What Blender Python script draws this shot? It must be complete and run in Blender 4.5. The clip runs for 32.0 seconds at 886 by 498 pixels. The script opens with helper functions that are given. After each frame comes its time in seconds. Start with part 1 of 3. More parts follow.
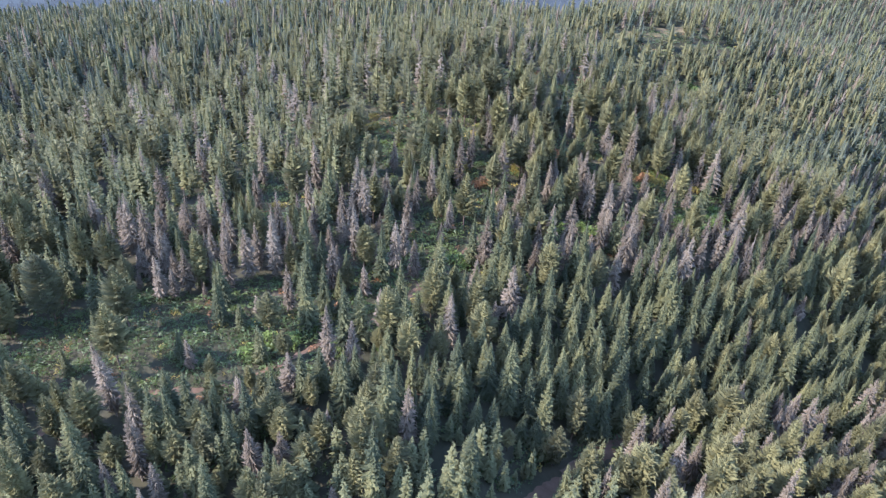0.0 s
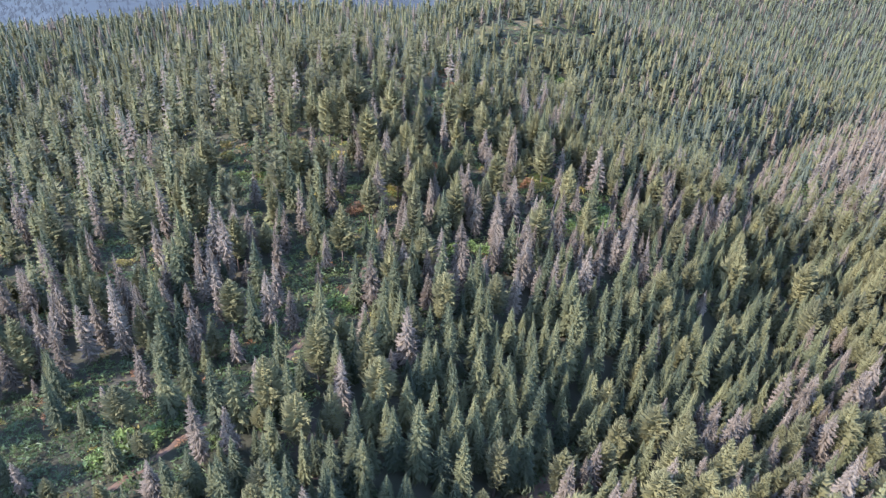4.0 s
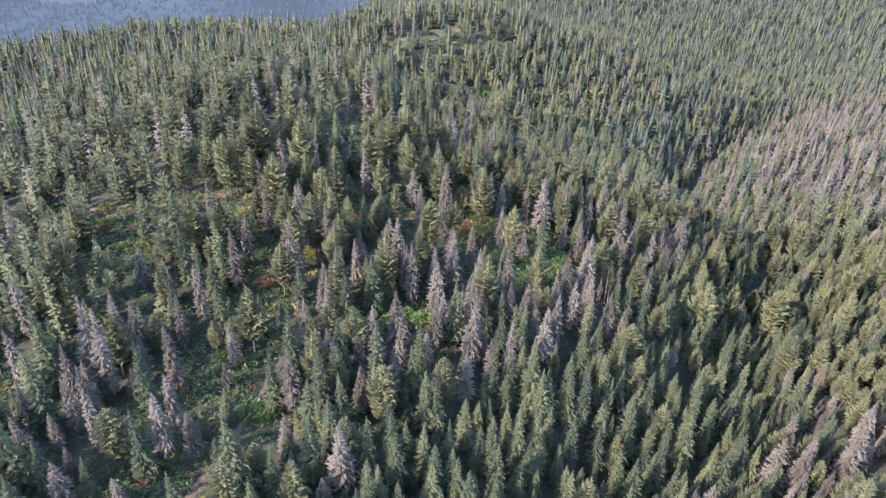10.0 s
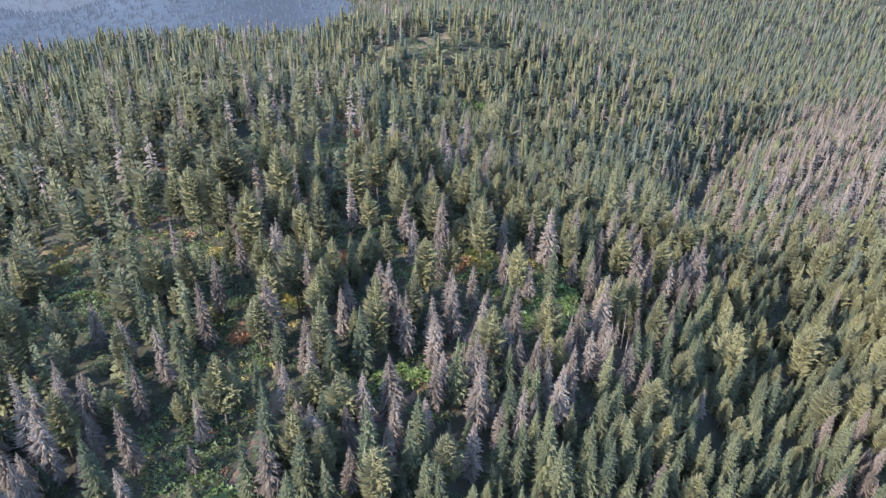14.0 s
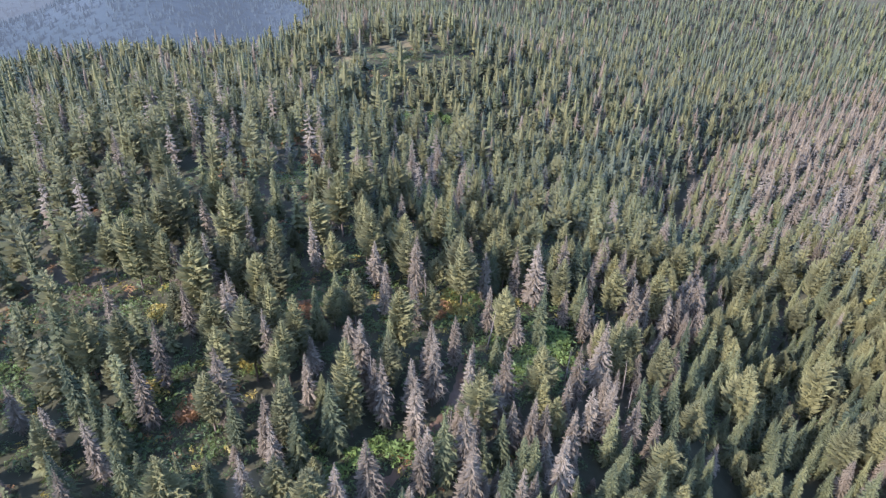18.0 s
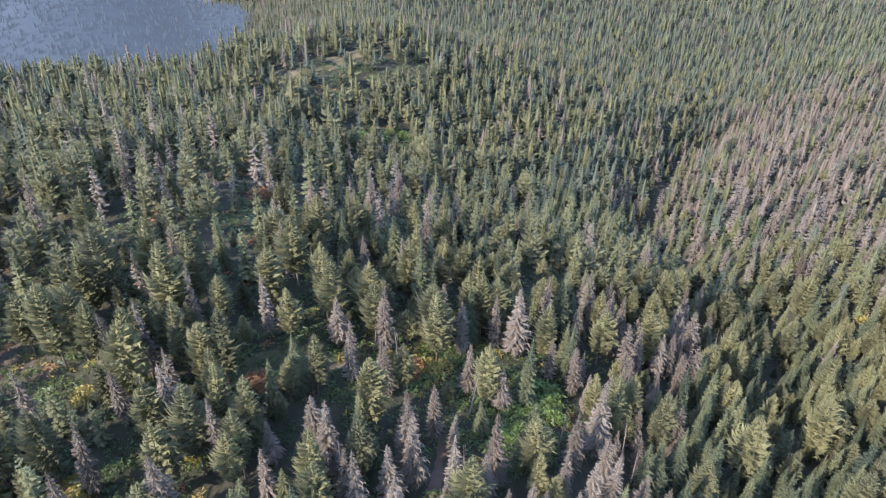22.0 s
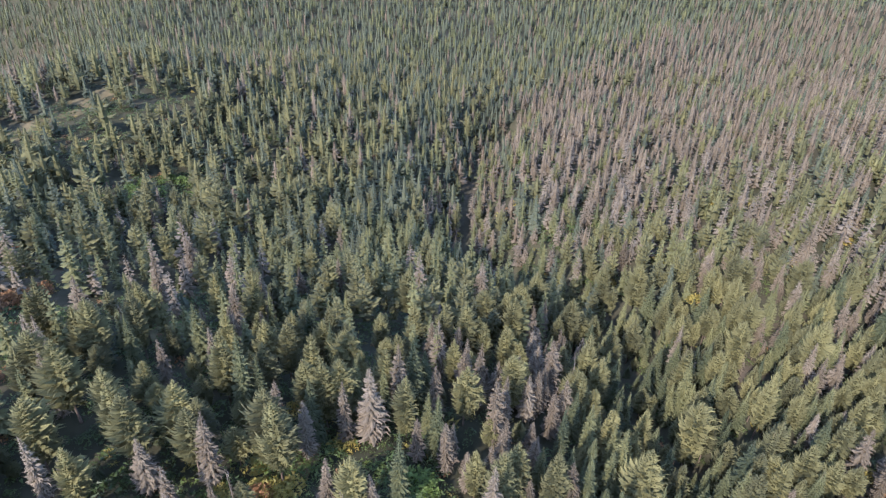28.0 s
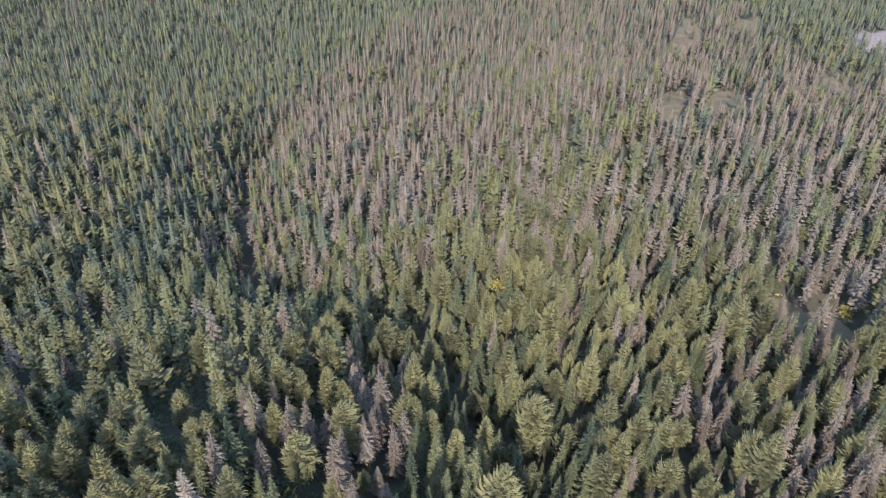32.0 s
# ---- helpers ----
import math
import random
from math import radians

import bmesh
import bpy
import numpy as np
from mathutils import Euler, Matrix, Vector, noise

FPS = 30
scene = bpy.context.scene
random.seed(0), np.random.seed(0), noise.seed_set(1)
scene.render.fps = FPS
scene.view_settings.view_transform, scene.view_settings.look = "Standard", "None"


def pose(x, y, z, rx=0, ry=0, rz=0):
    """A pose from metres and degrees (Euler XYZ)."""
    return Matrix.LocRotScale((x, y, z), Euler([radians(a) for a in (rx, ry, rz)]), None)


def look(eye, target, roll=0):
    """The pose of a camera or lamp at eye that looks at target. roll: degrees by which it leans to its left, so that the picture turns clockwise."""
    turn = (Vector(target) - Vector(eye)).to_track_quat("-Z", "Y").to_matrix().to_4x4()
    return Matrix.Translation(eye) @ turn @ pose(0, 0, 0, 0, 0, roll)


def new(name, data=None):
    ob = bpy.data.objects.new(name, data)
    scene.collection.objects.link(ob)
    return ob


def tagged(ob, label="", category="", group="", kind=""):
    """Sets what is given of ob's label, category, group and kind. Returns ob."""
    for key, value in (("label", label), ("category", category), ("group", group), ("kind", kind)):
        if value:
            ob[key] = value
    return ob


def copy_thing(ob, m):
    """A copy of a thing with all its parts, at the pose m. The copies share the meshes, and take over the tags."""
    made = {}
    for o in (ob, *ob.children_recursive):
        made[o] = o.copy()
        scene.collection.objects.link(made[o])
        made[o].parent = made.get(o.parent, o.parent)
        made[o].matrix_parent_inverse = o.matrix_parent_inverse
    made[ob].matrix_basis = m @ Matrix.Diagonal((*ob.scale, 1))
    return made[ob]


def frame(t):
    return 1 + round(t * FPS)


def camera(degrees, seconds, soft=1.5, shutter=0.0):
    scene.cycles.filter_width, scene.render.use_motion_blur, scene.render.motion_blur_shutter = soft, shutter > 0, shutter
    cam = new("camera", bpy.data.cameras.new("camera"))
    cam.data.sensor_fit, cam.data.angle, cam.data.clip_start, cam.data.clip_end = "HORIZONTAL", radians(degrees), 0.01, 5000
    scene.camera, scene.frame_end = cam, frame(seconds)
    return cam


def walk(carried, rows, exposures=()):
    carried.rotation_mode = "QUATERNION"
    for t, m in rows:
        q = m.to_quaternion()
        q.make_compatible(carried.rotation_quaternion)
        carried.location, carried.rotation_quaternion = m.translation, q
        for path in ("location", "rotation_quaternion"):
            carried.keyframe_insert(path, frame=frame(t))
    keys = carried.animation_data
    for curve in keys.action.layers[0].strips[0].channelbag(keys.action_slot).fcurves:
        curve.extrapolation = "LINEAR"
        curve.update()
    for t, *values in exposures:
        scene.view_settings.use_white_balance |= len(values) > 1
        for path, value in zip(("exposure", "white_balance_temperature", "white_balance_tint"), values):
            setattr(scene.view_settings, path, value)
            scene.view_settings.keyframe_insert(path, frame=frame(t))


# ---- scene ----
FOV = 63.0
# seconds, place in metres, turn in degrees
PATH = [
    (0.0, 0.00, -0.00, 150.00, 54.587, -2.623, 1.723),
    (0.5, -0.10, 3.50, 149.12, 54.730, -2.832, -1.049),
    (1.0, -0.26, 6.99, 148.26, 54.928, -2.847, -5.119),
    (1.5, -0.40, 10.45, 147.41, 54.989, -2.822, -6.494),
    (2.0, -0.43, 13.81, 146.62, 55.000, -2.789, -7.764),
    (2.5, -0.32, 17.07, 145.92, 54.991, -2.702, -8.521),
    (3.0, -0.09, 20.23, 145.35, 55.009, -2.593, -9.112),
    (3.5, 0.22, 23.35, 144.89, 54.991, -2.511, -9.577),
    (5.5, 2.45, 35.96, 143.69, 54.911, -2.179, -10.748),
    (6.0, 3.05, 39.25, 143.30, 54.913, -2.121, -10.980),
    (6.5, 3.67, 42.57, 142.89, 54.976, -2.102, -12.664),
    (7.0, 4.27, 45.92, 142.48, 55.004, -2.049, -13.026),
    (7.5, 4.89, 49.28, 142.08, 55.059, -2.090, -15.317),
    (8.0, 5.54, 52.59, 141.72, 55.049, -2.071, -15.914),
    (8.5, 6.21, 55.86, 141.39, 55.031, -2.054, -16.359),
    (9.0, 6.88, 59.13, 141.08, 55.023, -1.994, -16.693),
    (9.5, 7.57, 62.41, 140.75, 55.036, -1.917, -16.976),
    (10.0, 8.32, 65.73, 140.40, 55.051, -1.901, -17.220),
    (10.5, 9.10, 69.04, 139.99, 55.066, -1.851, -17.437),
    (11.0, 9.87, 72.30, 139.47, 55.076, -1.771, -17.648),
    (11.5, 10.63, 75.48, 138.86, 55.077, -1.738, -17.836),
    (12.0, 11.39, 78.65, 138.22, 55.093, -1.698, -17.988),
    (12.5, 12.14, 81.80, 137.61, 55.090, -1.664, -18.124),
    (13.0, 12.89, 84.97, 137.05, 55.102, -1.612, -18.263),
    (13.5, 13.63, 88.13, 136.53, 55.114, -1.548, -18.381),
    (14.0, 14.31, 91.30, 136.05, 55.130, -1.518, -18.528),
    (14.5, 14.94, 94.45, 135.56, 55.116, -1.489, -18.652),
    (16.5, 17.76, 106.71, 133.67, 55.078, -1.296, -19.186),
    (17.0, 18.52, 109.85, 133.32, 55.070, -1.232, -19.310),
    (17.5, 19.31, 113.00, 132.99, 55.050, -1.174, -19.422),
    (18.0, 20.11, 116.14, 132.70, 55.109, -1.374, -22.038),
    (18.5, 20.83, 119.29, 132.40, 55.119, -1.385, -23.774),
    (19.0, 21.54, 122.41, 132.08, 55.112, -1.342, -23.611),
    (19.5, 22.29, 125.46, 131.79, 55.074, -1.361, -23.888),
    (20.0, 23.06, 128.49, 131.47, 55.058, -1.367, -24.144),
    (20.5, 23.90, 131.54, 131.12, 55.043, -1.374, -24.376),
    (21.0, 24.79, 134.56, 130.77, 55.057, -1.366, -25.102),
    (21.5, 25.66, 137.55, 130.49, 55.045, -1.376, -25.295),
    (22.0, 26.53, 140.46, 130.24, 55.032, -1.392, -26.410),
    (22.5, 27.46, 143.26, 129.98, 55.021, -1.362, -26.624),
    (23.0, 28.46, 146.01, 129.69, 55.061, -1.420, -28.431),
    (23.5, 29.58, 148.70, 129.31, 55.077, -1.452, -29.360),
    (24.0, 30.64, 151.50, 128.77, 55.223, -1.617, -34.336),
    (24.5, 31.69, 154.28, 128.18, 55.364, -1.746, -38.154),
    (25.0, 32.77, 156.99, 127.61, 55.451, -1.909, -41.180),
    (25.5, 33.84, 159.62, 127.09, 55.506, -1.946, -42.512),
    (27.5, 38.46, 167.95, 126.02, 55.461, -1.676, -44.559),
    (28.0, 39.71, 169.80, 125.79, 55.434, -1.609, -45.195),
    (28.5, 40.97, 171.58, 125.54, 55.426, -1.500, -45.528),
    (29.0, 42.27, 173.29, 125.29, 55.429, -1.394, -45.822),
    (29.5, 43.72, 174.94, 125.05, 55.521, -1.516, -50.040),
    (30.0, 45.22, 176.60, 124.79, 55.577, -1.514, -53.284),
    (30.5, 46.57, 178.30, 124.46, 55.718, -1.570, -57.598),
    (31.0, 47.85, 179.82, 124.06, 55.777, -1.485, -59.830),
    (31.5, 49.18, 181.08, 123.62, 55.800, -1.578, -63.386),
    (32.0, 50.52, 182.21, 123.15, 55.788, -1.521, -65.917),
]
cam = camera(FOV, 32.0, soft=1.3)
EXPOSURES = [(0.0, 2.75, 5050, 41), (13.0, 2.6, 5050, 41), (24.0, 2.38, 5150, 40), (32.0, 2.18, 5200, 38)]
walk(cam, [(t, pose(*row)) for t, *row in PATH], EXPOSURES)
# ---- end of path ----

# ---- sky and sun ----
SUN_AZIMUTH, SUN_HEIGHT = radians(-104), radians(34.5)   # clockwise from +y, above the horizon
world = bpy.data.worlds.new("sky")
scene.world = world
world.use_nodes = True
wn = world.node_tree
sky = wn.nodes.new("ShaderNodeTexSky")
sky.sky_type, sky.sun_disc = "NISHITA", False
sky.sun_elevation, sky.sun_rotation = SUN_HEIGHT, SUN_AZIMUTH
sky.air_density, sky.dust_density, sky.altitude = 1.3, 2.0, 1500
wn.links.new(sky.outputs[0], wn.nodes["Background"].inputs[0])
wn.nodes["Background"].inputs[1].default_value = 0.15
sun_data = bpy.data.lights.new("sun", "SUN")
sun_data.energy, sun_data.angle, sun_data.color = 2.3, radians(0.6), (1.0, 0.91, 0.75)
sun = new("sun", sun_data)
toward_sun = Vector((math.sin(SUN_AZIMUTH) * math.cos(SUN_HEIGHT), math.cos(SUN_AZIMUTH) * math.cos(SUN_HEIGHT), math.sin(SUN_HEIGHT)))
sun.matrix_world = look(toward_sun * 400, (0, 0, 0))

# ---- materials ----


def material(name, colours, rough=0.8, scale=0.4, fine=3.0, own=0.0, bump=0.3, specular=0.2, through_light=0.0):
    """A dull natural surface: a ramp over two scales of noise, and, for things of their own, over a chance value per object."""
    m = bpy.data.materials.new(name)
    m.use_nodes = True
    nt, n = m.node_tree, m.node_tree.nodes
    b = n["Principled BSDF"]
    geo = n.new("ShaderNodeNewGeometry")
    broad, grain = n.new("ShaderNodeTexNoise"), n.new("ShaderNodeTexNoise")
    for tex, s, d in ((broad, scale, 2), (grain, fine, 3)):
        tex.inputs["Scale"].default_value, tex.inputs["Detail"].default_value = s, d
        nt.links.new(geo.outputs["Position"], tex.inputs["Vector"])
    mix = n.new("ShaderNodeMath")
    mix.operation = "MULTIPLY_ADD"
    nt.links.new(grain.outputs["Fac"], mix.inputs[0])
    mix.inputs[1].default_value = 0.45
    sub = n.new("ShaderNodeMath")
    sub.operation = "MULTIPLY_ADD"
    nt.links.new(broad.outputs["Fac"], sub.inputs[0])
    sub.inputs[1].default_value, sub.inputs[2].default_value = 1.3, -0.37
    nt.links.new(sub.outputs[0], mix.inputs[2])
    last = mix
    if own:
        info = n.new("ShaderNodeObjectInfo")
        add = n.new("ShaderNodeMath")
        add.operation = "MULTIPLY_ADD"
        nt.links.new(info.outputs["Random"], add.inputs[0])
        add.inputs[1].default_value = own
        shift = n.new("ShaderNodeMath")
        shift.operation = "ADD"
        shift.inputs[1].default_value = -own / 2
        nt.links.new(mix.outputs[0], shift.inputs[0])
        nt.links.new(shift.outputs[0], add.inputs[2])
        last = add
    ramp = n.new("ShaderNodeValToRGB")
    nt.links.new(last.outputs[0], ramp.inputs[0])
    ramp.color_ramp.elements.remove(ramp.color_ramp.elements[1])
    for i, c in enumerate(colours):
        at = 0.1 + 0.8 * i / max(1, len(colours) - 1)
        e = ramp.color_ramp.elements[0] if i == 0 else ramp.color_ramp.elements.new(at)
        e.position, e.color = at, (*c, 1)
    nt.links.new(ramp.outputs[0], b.inputs["Base Color"])
    b.inputs["Roughness"].default_value = rough
    b.inputs["Specular IOR Level"].default_value = specular
    if bump:
        bn = n.new("ShaderNodeBump")
        bn.inputs["Strength"].default_value, bn.inputs["Distance"].default_value = bump, 0.1
        nt.links.new(grain.outputs["Fac"], bn.inputs["Height"])
        nt.links.new(bn.outputs[0], b.inputs["Normal"])
    if through_light:
        glow = n.new("ShaderNodeBsdfTranslucent")
        nt.links.new(ramp.outputs[0], glow.inputs["Color"])
        both = n.new("ShaderNodeMixShader")
        both.inputs[0].default_value = through_light
        nt.links.new(b.outputs[0], both.inputs[1])
        nt.links.new(glow.outputs[0], both.inputs[2])
        nt.links.new(both.outputs[0], n["Material Output"].inputs[0])
    return m


FIR = material("fir_needles", [(0.042, 0.052, 0.022), (0.08, 0.087, 0.031), (0.138, 0.137, 0.045)], 0.8, 0.09, 1.2, 0.5, 0, 0.12, 0.15)
PINE = material("pine_needles", [(0.075, 0.076, 0.029), (0.115, 0.111, 0.037), (0.163, 0.152, 0.048)], 0.8, 0.09, 1.2, 0.5, 0, 0.12, 0.15)
# fir needles for the further hills, with the blue of haze put into the colour
HAZED_FIR = material("haze_tinted_fir_needles", [(0.05, 0.061, 0.032), (0.081, 0.092, 0.044), (0.118, 0.126, 0.058)], 0.8, 0.06, 1.2, 0, 0, 0.12, 0.15)
GREY = material("dead_needles", [(0.082, 0.066, 0.033), (0.126, 0.102, 0.053), (0.174, 0.144, 0.078)], 0.85, 0.12, 1.4, 0.6, 0, 0.15, 0.1)
BARK = material("bark", [(0.06, 0.044, 0.024), (0.11, 0.083, 0.046), (0.165, 0.132, 0.08)], 0.9, 0.8, 6, 0.3, 0.5, 0.1)
DEADWOOD = material("weathered_wood", [(0.1, 0.08, 0.045), (0.17, 0.138, 0.082), (0.24, 0.2, 0.125)], 0.9, 0.8, 6, 0.3, 0.5, 0.1)
LEAF = material("shrub_leaves", [(0.038, 0.06, 0.012), (0.068, 0.096, 0.017), (0.118, 0.15, 0.024)], 0.55, 0.06, 0.9, 0, 0, 0.35, 0.3)
LIME = material("bright_leaves", [(0.07, 0.105, 0.016), (0.11, 0.155, 0.024), (0.165, 0.215, 0.034)], 0.6, 0.15, 0.9, 0, 0, 0.3, 0.3)
GOLD = material("autumn_leaves", [(0.14, 0.125, 0.02), (0.24, 0.2, 0.03), (0.32, 0.23, 0.035)], 0.6, 0.15, 0.9, 0, 0, 0.3, 0.3)
RUST = material("russet_leaves", [(0.12, 0.07, 0.02), (0.22, 0.11, 0.03), (0.26, 0.16, 0.04)], 0.65, 0.15, 0.9, 0, 0, 0.3, 0.25)
FLOOR = material("forest_floor", [(0.026, 0.026, 0.012), (0.045, 0.045, 0.02), (0.06, 0.055, 0.026), (0.095, 0.075, 0.04)], 0.95, 0.035, 0.5, 0, 0.6, 0.05)
DIRT = material("dirt", [(0.085, 0.055, 0.026), (0.12, 0.08, 0.04), (0.155, 0.108, 0.058)], 0.95, 0.2, 1.5, 0, 0.5, 0.05)
DRYGRASS = material("dry_grass", [(0.075, 0.067, 0.026), (0.118, 0.096, 0.04), (0.165, 0.13, 0.055)], 0.95, 0.15, 1.2, 0, 0.5, 0.05)
STRAW = material("pale_field", [(0.13, 0.105, 0.06), (0.17, 0.14, 0.085), (0.21, 0.175, 0.11)], 0.95, 0.05, 0.6, 0, 0.3, 0.05)

# ---- lie of the land ----
STEP, REACH = 100.0, 90.0
SWELLS = np.array([
    (19, 20, 13, 12, 48, 26, -3, 46, 0, 9, 4),
    (25, 9, 16, 36, -34, -16, 39, -31, 13, -1, 7),
    (13, 6, 35, -36, 77, 8, -13, 46, -9, 15, -5),
    (29, 14, -29, 101, -60, 0, 18, -6, -10, -4, 3),
    (7, 7, 38, -50, 76, -13, 6, -22, 39, -9, -4),
    (9, 3, -2, 51, -34, 24, 7, -10, -28, 1, -11),
    (-4, 10, -3, -6, 12, -1, -7, 1, -1, -7, -3),
    (0, -3, 5, 1, -9, -1, -10, -10, -12, -7, -14),
], float)

GULLY = [(41,119),(76,149),(110,160),(140,176),(165,205),(182,230),(205,250),(221,276),(223,305),(232,340),(265,372),(322,413),(365,432)]


def land(x, y):
    """The ground's height at places x, y (arrays or numbers)."""
    x, y = np.asarray(x, float), np.asarray(y, float)
    z = np.full(np.broadcast(x, y).shape, -60.0)
    for j, row in enumerate(SWELLS):
        gy = np.exp(-((y - 40 - STEP * j) ** 2) / (2 * REACH ** 2))
        for i, w in enumerate(row):
            z = z + w * gy * np.exp(-((x + 280 - STEP * i) ** 2) / (2 * REACH ** 2))
    cut = np.full(z.shape, 1e9)
    for (x0, y0), (x1, y1) in zip(GULLY[:-1], GULLY[1:]):
        dx, dy = x1 - x0, y1 - y0
        t = np.clip(((x - x0) * dx + (y - y0) * dy) / (dx * dx + dy * dy), 0, 1)
        cut = np.minimum(cut, np.hypot(x - x0 - t * dx, y - y0 - t * dy))
    z = z - (14 + 8 * np.clip((y - 270) / 40, 0, 1)) * np.exp(-(cut / np.interp(y, [270, 310], [26, 20])) ** 2)
    # a knoll with a hollow before it
    z = z + 17 * np.exp(-((x - 170) ** 2 + (y - 535) ** 2) / (2 * 55 ** 2)) - 8 * np.exp(-((x - 130) ** 2 + (y - 435) ** 2) / (2 * 45 ** 2))
    far = np.hypot(x - 150, y - 250)
    valley = 1 - np.clip((700 - x) / 260, 0, 1) * np.clip((y - 500) / 300, 0, 1)
    z = z - 25 * np.clip((far - 700) / 500, 0, 1) + 520 * np.clip((far - 900) / 2200, 0, 1) * valley * (1 + 0.35 * np.sin(np.arctan2(y, x) * 7) + 0.2 * np.sin(np.arctan2(y, x) * 17))
    drop = lambda v: np.clip(v, 0, 1) ** 2 * (3 - 2 * np.clip(v, 0, 1))
    crest = np.interp(x, [-100, 0, 50, 85, 130, 200, 300], [550, 538, 508, 512, 585, 640, 760])
    z = z - 165 * drop((y - crest) / 270) * drop((420 - x) / 260) * drop((3500 - y) / 1500)
    return z + 0.5 * np.sin(x * 0.11 + 1.3) * np.sin(y * 0.13) + 0.25 * np.sin(x * 0.37) * np.sin(y * 0.31 + 2)


def mesh_from(name, verts, faces, mats, face_mat=None, smooth=False):
    """A mesh out of arrays: verts (n, 3), faces (m, 3 or 4)."""
    verts, faces = np.asarray(verts, np.float32), np.asarray(faces, np.int32)
    me = bpy.data.meshes.new(name)
    k = faces.shape[1]
    me.vertices.add(len(verts))
    me.vertices.foreach_set("co", verts.ravel())
    me.loops.add(faces.size)
    me.loops.foreach_set("vertex_index", faces.ravel())
    me.polygons.add(len(faces))
    me.polygons.foreach_set("loop_start", np.arange(len(faces), dtype=np.int32) * k)
    me.polygons.foreach_set("use_smooth", np.full(len(faces), smooth))
    for m in mats:
        me.materials.append(m)
    if face_mat is not None:
        me.polygons.foreach_set("material_index", np.asarray(face_mat, np.int32))
    me.update(calc_edges=True)
    return me


def stretched(lo, hi, a, b, fine, growth):
    """Grid lines: even steps of fine between lo and hi, growing ones out to a and b."""
    line = list(np.arange(lo, hi + fine, fine))
    s, v = fine, lo
    while v > a:
        s *= growth
        v -= s
        line.insert(0, v)
    s, v = fine, line[-1]
    while v < b:
        s *= growth
        v += s
        line.append(v)
    return np.array(line)


gx = stretched(-140, 380, -4500, 4500, 4.0, 1.06)
gy = stretched(40, 420, -4500, 4500, 4.0, 1.06)
GX, GY = np.meshgrid(gx, gy)
gv = np.stack([GX, GY, land(GX, GY)], -1).reshape(-1, 3)
ii, jj = np.meshgrid(np.arange(len(gx) - 1), np.arange(len(gy) - 1))
q = (jj * len(gx) + ii).ravel()
gf = np.stack([q, q + 1, q + 1 + len(gx), q + len(gx)], 1)
tagged(new("ground", mesh_from("ground", gv, gf, [FLOOR], smooth=True)), "shaded brown and green forest floor on rolling hills", "ground", kind="structure")


def strip(name, points, width, mat, label, category):
    """A track draped over the land along points, with an uneven edge."""
    rng = np.random.default_rng(len(points) * 7 + int(abs(points[0][0])))
    pts = np.array(points, float)
    run = np.concatenate([[0], np.cumsum(np.hypot(*np.diff(pts, axis=0).T))])
    s = np.arange(0, run[-1], 1.5)
    c = np.stack([np.interp(s, run, pts[:, 0]), np.interp(s, run, pts[:, 1])], 1)
    for _ in range(6):
        c[1:-1] = (c[:-2] + 2 * c[1:-1] + c[2:]) / 4
    t = np.gradient(c, axis=0)
    t /= np.linalg.norm(t, axis=1)[:, None]
    side = np.stack([-t[:, 1], t[:, 0]], 1)
    cols = np.array([-1, -0.6, -0.2, 0.2, 0.6, 1])
    rows = c[:, None, :] + side[:, None, :] * cols[None, :, None] * (width / 2)
    rows[:, 0] += side * rng.uniform(-0.5, 0.4, len(c))[:, None]
    rows[:, -1] += side * rng.uniform(-0.4, 0.5, len(c))[:, None]
    z = land(rows[..., 0], rows[..., 1]) + np.array([0.03, 0.12, 0.2, 0.2, 0.12, 0.03]) + 1.6 * np.clip((rows[..., 0] - 380) / 200, 0, 1)
    v = np.concatenate([rows, z[..., None]], -1).reshape(-1, 3)
    a = (np.arange(len(c) - 1)[:, None] * 6 + np.arange(5)).ravel()
    return tagged(new(name, mesh_from(name, v, np.stack([a, a + 1, a + 7, a + 6], 1), [mat], smooth=True)), label, category, kind="structure")


def patch(name, x, y, rx, ry, turn, mat, label, category="clearing"):
    """An open patch of ground with a ragged outline, draped over the land."""
    rng = np.random.default_rng(int(abs(x * 13 + y * 7)))
    n, rings = 44, max(7, int(max(rx, ry) / 5))
    a = np.linspace(0, 2 * math.pi, n, endpoint=False)
    edge = 1 + 0.16 * np.sin(a * 3 + rng.uniform(0, 6)) + 0.12 * np.sin(a * 5 + rng.uniform(0, 6)) + rng.uniform(-0.09, 0.09, n)
    u = np.linspace(0.02, 1, rings)
    px, py = np.outer(u, edge * np.cos(a)) * rx, np.outer(u, edge * np.sin(a)) * ry
    ct, st = math.cos(radians(turn)), math.sin(radians(turn))
    X, Y = x + px * ct - py * st, y + px * st + py * ct
    Z = land(X, Y) + 0.02 + (0.16 + 1.4 * min(1, max(0, (x - 380) / 200))) * (1 - u[:, None] ** 3)   # far off the ground is drawn coarser
    v = np.stack([X, Y, Z], -1).reshape(-1, 3)
    k, m = np.meshgrid(np.arange(n), np.arange(rings - 1))
    f = np.stack([m * n + k, m * n + (k + 1) % n, (m + 1) * n + (k + 1) % n, (m + 1) * n + k], -1).reshape(-1, 4)
    return tagged(new(name, mesh_from(name, v, f, [mat], smooth=True)), label, category, kind="structure")


